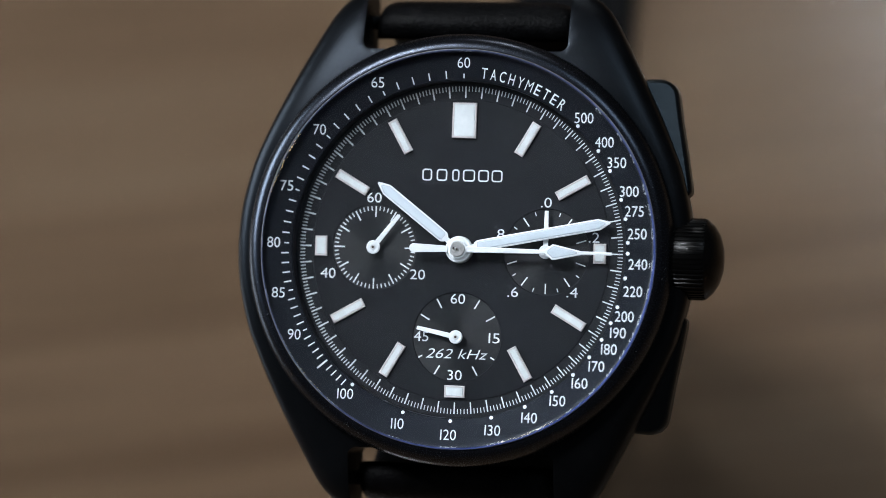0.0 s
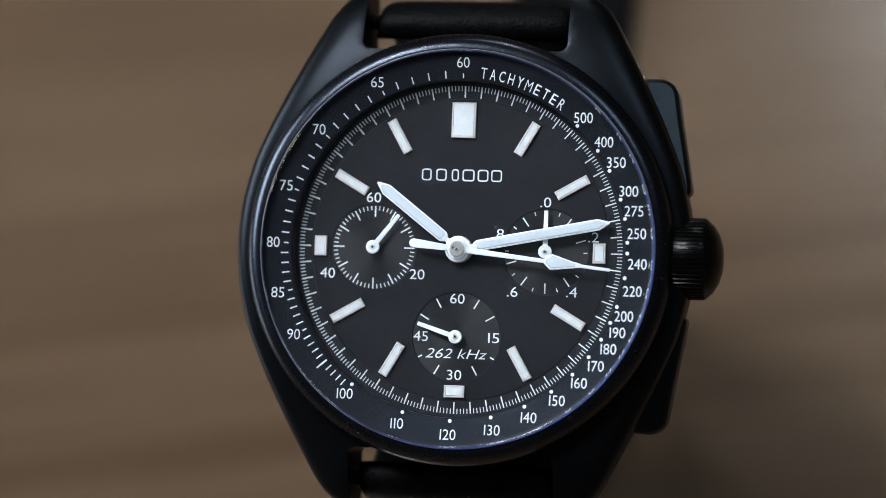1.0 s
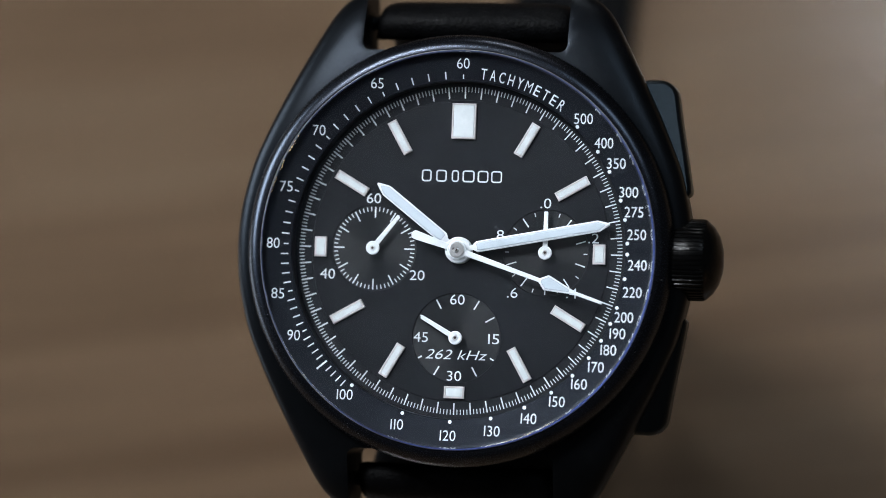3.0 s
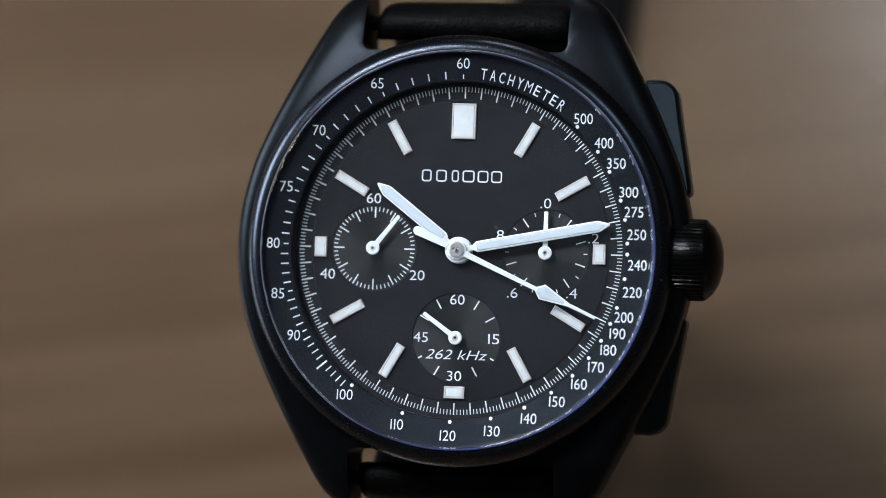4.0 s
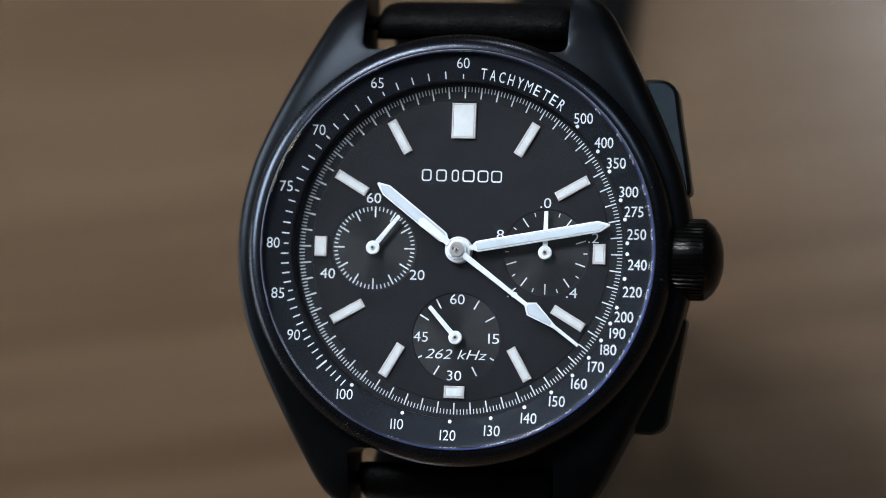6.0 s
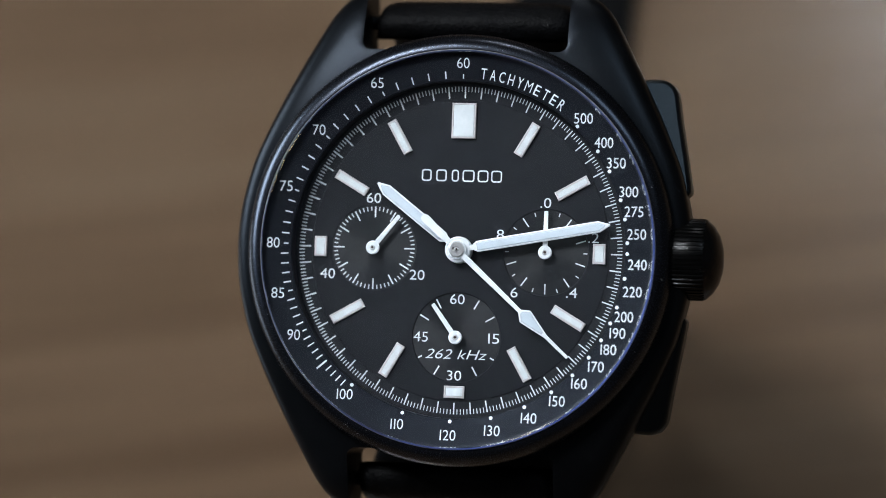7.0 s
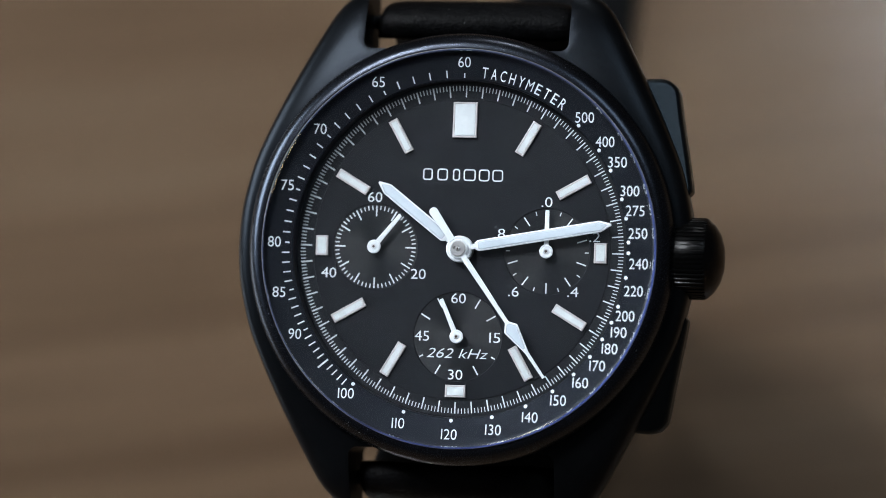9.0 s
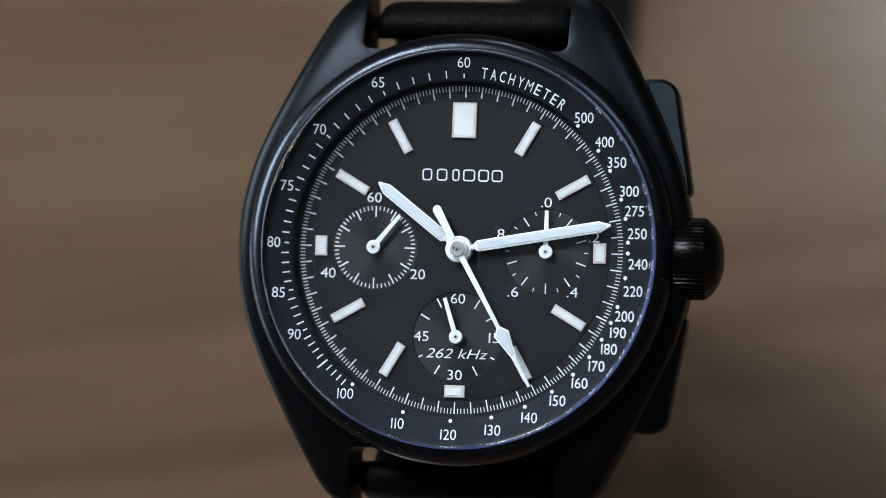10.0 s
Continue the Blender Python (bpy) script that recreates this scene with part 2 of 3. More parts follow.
def build_room():
    # unseen room; its walls are kept dark so the watch reflects little
    plain("floor", [(-1.2, 2.6, -2.2, 3.2, -0.1, 0.0)], FLOOR, label="brown oak floor of the room", category="floor")
    plain("ceiling", [(-1.4, -1.27, -2.4, 3.4, 3.0, 3.1), (-1.27, -0.57, -2.4, -0.43, 3.0, 3.1), (-1.27, -0.57, 0.27, 3.4, 3.0, 3.1),
                      (-0.57, -0.3, -2.4, 3.4, 3.0, 3.1), (1.4, 2.8, -2.4, 3.4, 3.0, 3.1), (-0.3, 1.4, -2.4, -0.45, 3.0, 3.1),
                      (-0.3, 0.5, -0.45, 0.45, 3.0, 3.1), (-0.3, 1.4, 0.45, 2.25, 3.0, 3.1), (0.4, 1.4, 2.25, 2.85, 3.0, 3.1),
                      (-0.3, 1.4, 2.85, 3.4, 3.0, 3.1)], CEIL, label="grey painted ceiling, unseen, with three added roof windows", category="ceiling")
    # side wall with a window added at table height to house the low lamp
    plain("wall_west", [(-1.4, -1.2, -2.4, -0.7, -0.1, 3.0), (-1.4, -1.2, 0.5, 3.4, -0.1, 3.0), (-1.4, -1.2, -0.7, 0.5, -0.1, 1.0),
                        (-1.4, -1.2, -0.7, 0.5, 1.72, 3.0)], PLASTER, label="dark grey plastered wall, unseen, with an added window", category="wall")
    plain("wall_north", [(-1.2, 2.6, 3.2, 3.4, -0.1, 3.0)], PLASTER, label="dark grey plastered wall", category="wall")
    plain("wall_east", [(2.6, 2.8, -2.4, 3.4, -0.1, 3.0)], PLASTER, label="dark grey plastered wall", category="wall")
    plain("wall_south", [(-1.2, 2.6, -2.4, -2.2, -0.1, 3.0)], PLASTER, label="dark grey plastered wall", category="wall")
    # no window is in view; these four are added round the lamps
    for name, m, w, t in (("window_1", pose(-0.92, -0.43, 3.05, -90, 0, 0), 0.7, 0.7), ("window_4", pose(-1.3, -0.1, 1.0, 0, 0, 90), 1.2, 0.72), ("window_2", pose(0.05, 2.25, 3.05, -90, 0, 0), 0.7, 0.6),
                          ("window_3", pose(0.95, -0.45, 3.05, -90, 0, 0), 0.9, 0.9)):
        win = new(name)
        win.matrix_basis = m
        tagged(win, "white painted window, unseen, added round a lamp", "window", kind="structure")
        h = w / 2
        f = plain("window_frame", [(-h, -h + 0.06, -0.03, 0.03, 0, t), (h - 0.06, h, -0.03, 0.03, 0, t),
                                   (-h + 0.06, h - 0.06, -0.03, 0.03, 0, 0.06), (-h + 0.06, h - 0.06, -0.03, 0.03, t - 0.06, t),
                                   (-0.025, 0.025, -0.025, 0.025, 0.06, t - 0.06)], PAINT, parent=win)
        p = plain("pane", [(-h + 0.05, h - 0.05, -0.004, 0.004, 0.05, t - 0.05)], PANE, parent=win)
        p.visible_shadow = False


def build_table():
    table = new("table")
    table.matrix_basis = pose(0.1, 0.12, 0)
    tagged(table, "brown walnut table with an oiled top", "table")
    plain("tabletop", [(-0.85, 0.85, -0.45, 0.48, TABLE_Z - 0.035, TABLE_Z)], WOOD, parent=table, bevel=0.004)
    for sx in (-1, 1):
        for sy in (-1, 1):
            plain("leg", [(sx * 0.76 - 0.035, sx * 0.76 + 0.035, sy * 0.38 - 0.035, sy * 0.38 + 0.035, 0, TABLE_Z - 0.035)],
                  WOOD, parent=table, bevel=0.003)


# ---- the watch ----
def half_width(y):
    """Half the case's width (mm) at height y above the middle, lugs included."""
    ys = (0, 4, 8.8, 14.3, 18.5, 21.3, 23.4, 25.2, 26.5, 27.2)
    ws = (23.75, 23.48, 22.33, 19.95, 17.85, 16.4, 15.3, 14.35, 13.1, 11.3)
    return float(np.interp(abs(y), ys, ws))


def case_outline(n=160):
    """Star-shaped outline of the case without its strap slots."""
    ys = np.concatenate([np.linspace(-27.2, 27.2, 400)])
    right = [(half_width(y), y) for y in ys]
    poly = right + [(-x, y) for x, y in reversed(right)]
    ang = np.array([math.atan2(y, x) for x, y in poly])
    rad = np.array([math.hypot(x, y) for x, y in poly])
    order = np.argsort(ang)
    a, r = ang[order], rad[order]
    a = np.concatenate([a - 2 * math.pi, a, a + 2 * math.pi])
    r = np.concatenate([r, r, r])
    out = np.interp(np.linspace(0, 2 * math.pi, n, endpoint=False), a, r)
    for _ in range(2):
        out = (np.roll(out, 1) + 2 * out + np.roll(out, -1)) / 4
    return out


def lug_drop(y):
    """How far the case's top falls towards the lug tips."""
    k = max(0.0, abs(y) - 12.0)
    return 0.010 * k * k


def build_case(watch):
    n = 160
    radii = case_outline(n)
    # (share of the way from the bezel seat to the outline, fall below the top surface)
    steps = ((0.0, 0.0), (0.2, 0.04), (0.4, 0.12), (0.6, 0.26), (0.78, 0.48), (0.91, 0.82), (0.98, 1.25), (1.0, 1.75), (1.0, 2.4),
             (0.985, 5.0), (0.93, 6.6), (0.8, 7.4))
    bm = bmesh.new()
    rings = []
    for share, fall in steps:
        ring = []
        for i in range(n):
            a = 2 * math.pi * i / n
            r = 20.9 + (radii[i] - 20.9) * share
            x, y = r * math.cos(a), r * math.sin(a)
            reach = min(1.4, (radii[i] - 20.9) / 2.6)
            z = 0.55 - lug_drop(y) - fall * (reach if fall < 3 else 1)
            ring.append(bm.verts.new((x * MM, y * MM, z * MM)))
        rings.append(ring)
    rings.insert(0, [bm.verts.new((20.8 * math.cos(2 * math.pi * i / n) * MM, 20.8 * math.sin(2 * math.pi * i / n) * MM, -0.9 * MM))
                     for i in range(n)])
    ring_faces(bm, rings)
    bm.faces.new(rings[0])
    bm.faces.new(rings[-1])
    body = part("case", bm, CASE, None, smooth=40)
    cutters = []
    for s in (-1, 1):
        c = bmesh.new()
        outline = []
        y0, rr = 20.6, 0.9
        corners = ((-11.15, 32), (-11.15, y0), (10.3, y0), (10.3, 32))
        outline.append(corners[0])
        for cx, start in ((-11.15 + rr, 180), (10.3 - rr, 270)):
            for k in range(7):
                a = radians(start + 15 * k)
                outline.append((cx + rr * math.cos(a), y0 + rr + rr * math.sin(a)))
        outline.append(corners[3])
        prism(c, [(x, s * y) for x, y in outline], -20, 5)
        cut = part("cutter", c, CASE, None, smooth=0)
        mod = body.modifiers.new("slot", "BOOLEAN")
        mod.operation, mod.object, mod.solver = "DIFFERENCE", cut, "EXACT"
        cutters.append(cut)
    mod = body.modifiers.new("bevel", "BEVEL")
    mod.width, mod.segments, mod.limit_method, mod.angle_limit = 0.25 * MM, 3, "ANGLE", radians(50)
    done = bpy.data.meshes.new_from_object(body.evaluated_get(bpy.context.evaluated_depsgraph_get()))
    body.modifiers.clear()
    body.data = done
    for c in cutters:
        bpy.data.objects.remove(c)
    body.parent = watch
    body["label"] = "black ion-plated steel case with long lugs"
    return body


RING_IN, RING_OUT = 17.25, 20.42


def ring_z(r):
    return 1.55 + (r - RING_IN) * 0.19


def build_bezel(watch):
    bm = lathe(bmesh.new(), ((20.45, 1.2), (20.45, 2.5), (20.52, 2.57), (20.72, 2.55), (21.0, 2.46), (21.25, 2.32), (21.5, 2.12), (21.72, 1.87),
                             (21.92, 1.52), (22.08, 1.12), (22.16, 0.8), (22.17, 0.62), (22.05, 0.5), (20.8, 0.3), (20.6, 0.3)), 192, closed=True)
    part("bezel", bm, BEZEL, watch, "satin black fixed bezel")
    prof = [(20.39 + 0.045 * math.cos(a), 2.52 + 0.045 * math.sin(a)) for a in np.linspace(0, 2 * math.pi, 9)[:-1]]
    part("crystal_gasket", lathe(bmesh.new(), prof, 192, closed=True), GASKET, watch, "thin pale ring round the crystal")
    low = [(r, 2.95 - 0.55 * (r / 20.3) ** 2) for r in np.linspace(20.3, 0.15, 14)]
    high = [(r, 3.75 - 0.55 * (r / 20.3) ** 2) for r in np.linspace(0.15, 19.96, 14)]
    bm = bmesh.new()
    lathe(bm, low + high + [(20.12, 3.1), (20.32, 2.52)], 160, closed=True)
    bmesh.ops.holes_fill(bm, edges=bm.edges[:])
    crystal = part("crystal", bm, CRYSTAL, watch, "clear domed crystal", smooth=20)
    crystal.visible_shadow = False
    # added ring that paints the violet glow along the crystal's rim
    bm = lathe(bmesh.new(), ((20.24, 2.93), (20.30, 2.90), (20.385, 2.56), (20.345, 2.54)), 192, closed=True)
    part("crystal_rim_glow", bm, RIM_GLOW, crystal, "violet ring added for the glow of the crystal rim", smooth=20)
    bm = lathe(bmesh.new(), ((RING_IN, -0.2), (RING_IN, 1.5), (RING_IN + 0.05, ring_z(RING_IN + 0.05)), (RING_OUT, ring_z(RING_OUT)),
                             (RING_OUT, -0.2)), 192, closed=True)
    ring = part("tachymeter_ring", bm, RING, watch, "black raised ring with white tachymeter scale", smooth=25)
    numbers = (("60", -0.02, 19.02), ("65", -8.91, 16.82), ("70", -14.84, 11.86), ("75", -18.07, 6.00), ("80", -19.21, 0.14), ("85", -18.52, -5.03), ("90", -16.68, -9.28), ("100", -11.09, -15.17), ("110", -5.54, -18.01), ("120", -0.23, -18.95), ("130", 4.30, -18.32), ("140", 8.02, -16.91), ("150", 10.85, -15.09), ("160", 13.04, -13.24), ("170", 14.70, -11.47), ("180", 15.90, -9.71), ("190", 16.76, -8.03), ("200", 17.34, -6.36), ("220", 18.11, -3.82), ("240", 18.53, -1.07), ("250", 18.36, 2.00), ("275", 18.00, 4.28), ("300", 17.41, 6.27), ("350", 16.04, 9.15), ("400", 14.70, 11.19), ("500", 12.54, 13.61))
    for text, x, y in numbers:
        w = 0.65 * len(text) - 0.33 * text.count("1")
        printed("numeral", text.replace("1", "I"), w, 1.06, x + 0.05, y + 0.03, ring_z, PRINT, ring, bold=-0.005)
    word = "TACHYMETER"
    for ch, a in zip(word, np.linspace(6.9, 34.5, 10)):
        x, y = dial_xy(18.12, a)
        printed("letter", ch, 0.72 if ch == "M" else 0.6, 1.1, x, y, ring_z, PRINT, ring, turn=-a, bold=-0.006 if ch == "M" else 0.002)
    bm = bmesh.new()
    for v in range(60, 100):
        a = 21600 / v + 0.55
        if v == 95:
            tick(bm, 17.5, 18.8, a, 0.17, 0, (-0.12, -0.03), 0.06, up=ring_z)
        elif v % 5 == 0:
            tick(bm, 17.5, 17.95, a, 0.12, 0, (-0.12, -0.03), 0.06, up=ring_z)
        else:
            tick(bm, 17.5, 18.25, a, 0.12, 0, (-0.12, -0.03), 0.06, up=ring_z)
    part("scale_strokes", bm, PRINT, ring, smooth=0)
    for v in (100, 110, 120, 130, 140, 150, 160, 170, 180, 190, 200, 220, 240, 250, 275, 300, 350, 400, 500):
        bm = bmesh.new()
        x, y = dial_xy(17.55, 21600 / v)
        x, y = x - 0.06, y + 0.03
        ring_v = []
        for k in range(14):
            a = 2 * math.pi * k / 14
            px, py = x + 0.19 * math.cos(a), y + 0.19 * math.sin(a)
            ring_v.append(bm.verts.new((px * MM, py * MM, (ring_z(math.hypot(px, py)) + 0.025) * MM)))
        bm.faces.new(ring_v)
        part("scale_dot", bm, PRINT, ring, smooth=0)


COUNTERS = ((-8.95, 0.0, 4.45), (8.95, 0.0, 4.45), (0.0, -8.95, 4.62))
SUNK = -0.09


def flat(z):
    return lambda r: z


def build_dial(watch):
    bm = bmesh.new()

    def circle(cx, cy, r, n):
        vs = [bm.verts.new(((cx + r * math.cos(2 * math.pi * i / n)) * MM, (cy + r * math.sin(2 * math.pi * i / n)) * MM, 0)) for i in range(n)]
        return vs, [bm.edges.new((vs[i], vs[(i + 1) % n])) for i in range(n)]

    outer, edges = circle(0, 0, 15.42, 160)
    loops = [(outer, 15.46, 0, 0, -0.06)]
    for cx, cy, r in COUNTERS:
        vs, es = circle(cx, cy, r, 96)
        edges += es
        loops.append((vs, r - 0.07, cx, cy, SUNK))
    bmesh.ops.triangle_fill(bm, edges=edges, use_beauty=True)
    for vs, r, cx, cy, z in loops:
        low = [bm.verts.new(((cx + r * math.cos(2 * math.pi * i / len(vs))) * MM, (cy + r * math.sin(2 * math.pi * i / len(vs))) * MM, z * MM))
               for i in range(len(vs))]
        ring_faces(bm, [vs, low])
    dial = part("dial", bm, DIAL, watch, "matt black dial with three sunken counters", smooth=25)
    lo = lathe(bmesh.new(), ((15.42, -0.06), (15.6, -0.05), (16.9, 0.02), (17.3, 0.04)), 160)
    part("minute_ring", lo, DIAL, dial)
    for cx, cy, r in COUNTERS:
        bm = lathe(bmesh.new(), ((r - 0.05, 0), (r * 0.5, 0), (0.02, 0)), 72, caps=(False, True))
        c = part("counter", bm, COUNTER, dial, "sunken counter with fine turned circles")
        c.location = (cx * MM, cy * MM, SUNK * MM)

    def low_ring(r):
        return -0.05 + max(0.0, r - 15.6) * 0.054

    bm = bmesh.new()
    for i in range(300):
        if i % 5 == 0:
            tick(bm, 15.62, 16.8, i * 1.2, 0.13, 0, up=low_ring)
        else:
            tick(bm, 16.28, 16.8, i * 1.2, 0.085, 0, up=low_ring)
    track = part("minute_track", bm, PRINT, dial, "white printed minute track", smooth=0)

    # counters' scales
    bm = bmesh.new()
    for i in range(60):
        tick(bm, 3.15 if i % 5 == 0 else 3.82, 4.25, i * 6, 0.13 if i % 5 == 0 else 0.10, SUNK, (-8.95, 0))
    part("counter_scale", bm, PRINT, dial, smooth=0)
    bm = bmesh.new()
    for i in range(20):
        if i:
            tick(bm, 3.2 if i % 2 == 0 else 3.85, 4.25, i * 18, 0.13 if i % 2 == 0 else 0.10, SUNK, (8.95, 0))
    part("counter_scale", bm, PRINT, dial, smooth=0)
    bm = bmesh.new()
    for a in (30, 60, 150, 210, 300, 330):
        tick(bm, 3.4, 4.45, a, 0.14, SUNK, (0, -8.95))
    for a in (119, 241):
        tick(bm, 4.05, 4.5, a, 0.14, SUNK, (0, -8.95))
    part("counter_scale", bm, PRINT, dial, smooth=0)
    for text, x, y, w, z in (("60", -9.15, 5.13, 1.5, 0), ("40", -13.73, -2.77, 1.55, 0), ("20", -4.33, -2.66, 1.55, 0),
                             (".0", 8.76, 5.07, 1.12, 0), (".2", 13.8, 1.63, 1.1, 0), (".4", 11.74, -4.02, 1.15, 0),
                             (".6", 5.62, -4.15, 1.1, 0), (".8", 4.0, 1.72, 1.1, 0),
                             ("60", -0.05, -5.02, 1.5, SUNK), ("45", -3.73, -8.97, 1.5, SUNK), ("I5", 3.86, -8.94, 1.15, SUNK),
                             ("30", -0.11, -12.84, 1.5, SUNK)):
        printed("numeral", text, w, 1.02, x, y, flat(z), PRINT, dial, bold=-0.003)
    printed("inscription", "262 kHz", 6.45, 0.98, 0.02, -10.66, flat(SUNK), PRINT, dial, bold=-0.006, shear=0.3)
    # maker's mark, as six plain rounded frames
    mark = bmesh.new()
    for x0, x1 in ((-4.22, -3.2), (-2.72, -1.62), (-1.1, -0.35), (0.02, 1.28), (1.6, 2.72), (3.0, 4.13)):
        cx, cy, rr, k = (x0 + x1) / 2, 7.63, 0.3, 6
        loops = []
        for t in (0.0, 0.14):
            hw, hh, r = (x1 - x0) / 2 - t, 0.61 - t, rr - t
            loop = []
            for sx, sy, start in ((1, 1, 0), (-1, 1, 90), (-1, -1, 180), (1, -1, 270)):
                for q in range(k):
                    a = radians(start + 90 * q / (k - 1))
                    loop.append(mark.verts.new(((cx + sx * (hw - r) + r * math.cos(a)) * MM, (cy + sy * (hh - r) + r * math.sin(a)) * MM, 0.03 * MM)))
            loops.append(loop)
        ring_faces(mark, loops)
    part("maker_mark", mark, PRINT, dial, smooth=0)


def build_indices(watch):
    for k in range(12):
        a = k * 30
        w, r0, r1 = {0: (2.5, 11.45, 15.1), 3: (2.05, 13.8, 15.1), 6: (2.1, 13.9, 15.15), 9: (2.05, 13.9, 15.15)}.get(k, (0.98, 11.4, 15.1))
        b = 0.17

        def slab(r_in, r_out, width, z0, z1, bevel):
            bm = bmesh.new()
            levels = ((0, z0), (0, z1 - bevel), (bevel, z1))
            rings = []
            for s, z in levels:
                rings.append([bm.verts.new((x * MM, y * MM, z * MM)) for x, y in
                              ((-width / 2 + s, r_in + s), (width / 2 - s, r_in + s), (width / 2 - s, r_out - s), (-width / 2 + s, r_out - s))])
            ring_faces(bm, rings)
            bm.faces.new(rings[0])
            bm.faces.new(rings[-1])
            return bm

        def tray(r_in, r_out, width, rim):
            bm = bmesh.new()
            levels = ((0, -0.02), (0, 0.28), (0.05, 0.33), (rim - 0.02, 0.33), (rim, 0.31), (rim, 0.12))
            rings = []
            for g, z in levels:
                rings.append([bm.verts.new((x * MM, y * MM, z * MM)) for x, y in
                              ((-width / 2 + g, r_in + g), (width / 2 - g, r_in + g), (width / 2 - g, r_out - g), (-width / 2 + g, r_out - g))])
            ring_faces(bm, rings)
            bm.faces.new(rings[0])
            bm.faces.new(rings[-1])
            return bm

        ix = part("hour_index", tray(r0, r1, w, b), FRAME, watch, "silver-framed applied hour marker", smooth=20)
        ix.matrix_basis = pose(0, 0, 0, 0, 0, -a)
        g = b + 0.025
        part("lume", slab(r0 + g, r1 - g, w - 2 * g, 0.1, 0.33, 0.03), LUME, ix, "white luminous filling", smooth=20)


def capsule(x0, x1, w0, w1, round0=True, round1=True, n=8):
    """Outline along y from x0 to x1 with half widths w0 and w1."""
    pts = []
    if round0:
        pts += [(w0 * math.cos(a), x0 + w0 * math.sin(a)) for a in np.linspace(math.pi, 2 * math.pi, n)]
    else:
        pts += [(-w0, x0), (w0, x0)]
    if round1:
        pts += [(w1 * math.cos(a), x1 + w1 * math.sin(a)) for a in np.linspace(0, math.pi, n)]
    else:
        pts += [(w1, x1), (-w1, x1)]
    return pts


def ridge_plate(bm, outline, z0, z1, inset):
    """A plate whose upper rim is bevelled towards its spine (the y axis)."""
    rings = [[bm.verts.new((x * MM, y * MM, z0 * MM)) for x, y in outline],
             [bm.verts.new((x * MM, y * MM, (z1 - inset * 0.6) * MM)) for x, y in outline],
             [bm.verts.new((math.copysign(max(abs(x) - inset, 0), x) * MM, y * MM, z1 * MM)) for x, y in outline]]
    ring_faces(bm, rings)
    bm.faces.new(rings[0])
    bm.faces.new(rings[-1])
    return bm


def build_pointers(watch):
    made = {}

    def disc(bm, r, z0, z1, inset=0.08):
        return lathe(bm, ((r, z0), (r, z1 - inset), (r - inset, z1), (0.02, z1)), 48, caps=(True, True))

    # hour and minute: stem, blade with pointed tip, luminous filling
    for name, tip, z, w in (("hour_hand", 10.9, 0.75, 0.60), ("minute_hand", 15.85, 1.15, 0.58)):
        bm = disc(bmesh.new(), 1.32, z - 0.1, z + 0.1)
        prism(bm, [(-0.26, 1.0), (0.26, 1.0), (0.26, 1.9), (-0.26, 1.9)], z - 0.08, z + 0.06)
        ridge_plate(bm, [(-0.36, 1.72), (0.36, 1.72), (w - 0.02, 2.05), (w, 4.0), (w, tip - 1.15), (0.10, tip), (-0.10, tip), (-w, tip - 1.15),
                         (-w, 4.0), (-w + 0.02, 2.05)], z - 0.08, z + 0.12, 0.1)
        ob = part(name, bm, HAND, watch, "white lacquered sword hand", smooth=20)
        bm = bmesh.new()
        g = w - 0.2
        ridge_plate(bm, [(-g * 0.75, 2.1), (g * 0.75, 2.1), (g, 2.35), (g, tip - 1.2), (0.05, tip - 0.55), (-0.05, tip - 0.55), (-g, tip - 1.2), (-g, 2.35)],
                    z, z + 0.17, 0.06)
        part("lume", bm, HAND_LUME, ob, "pale luminous filling", smooth=20)
        q = g + 0.05
        bm = ridge_plate(bmesh.new(), [(-q * 0.75, 2.03), (q * 0.75, 2.03), (q, 2.3), (q, tip - 1.17), (0.07, tip - 0.47), (-0.07, tip - 0.47),
                                       (-q, tip - 1.17), (-q, 2.3)], z, z + 0.128, 0.01)
        part("lume_seat", bm, SEAT, ob, "grey rim of the luminous filling", smooth=20)
        made[name] = ob
    # central chronograph seconds
    z = 1.55
    bm = disc(bmesh.new(), 0.98, z - 0.1, z + 0.12)
    prism(bm, capsule(-4.55, -1.0, 0.46, 0.30, True, False), z - 0.06, z + 0.07, 0.05)
    ridge_plate(bm, [(-0.31, 0.8), (0.31, 0.8), (0.25, 5.5), (0.2, 9.2), (-0.2, 9.2), (-0.25, 5.5)], z - 0.06, z + 0.08, 0.06)
    ridge_plate(bm, [(-0.2, 9.05), (0.2, 9.05), (0.80, 9.8), (0.76, 10.08), (0.18, 12.75), (0.15, 15.85), (-0.15, 15.85), (-0.18, 12.75), (-0.76, 10.08),
                     (-0.80, 9.8)], z - 0.06, z + 0.09, 0.07)
    ob = part("chronograph_seconds_hand", bm, HAND, watch, "slim white seconds hand with diamond tip", smooth=20)
    bm = ridge_plate(bmesh.new(), [(-0.12, 9.38), (0.12, 9.38), (0.56, 9.92), (0.52, 10.12), (0.09, 12.2), (-0.09, 12.2), (-0.52, 10.12), (-0.56, 9.92)],
                     z, z + 0.14, 0.03)
    part("lume", bm, HAND_LUME, ob, "pale luminous filling", smooth=20)
    bm = ridge_plate(bmesh.new(), [(-0.15, 9.3), (0.15, 9.3), (0.62, 9.88), (0.58, 10.15), (0.12, 12.3), (-0.12, 12.3), (-0.58, 10.15), (-0.62, 9.88)],
                     z, z + 0.098, 0.01)
    part("lume_seat", bm, SEAT, ob, "grey rim of the luminous filling", smooth=20)
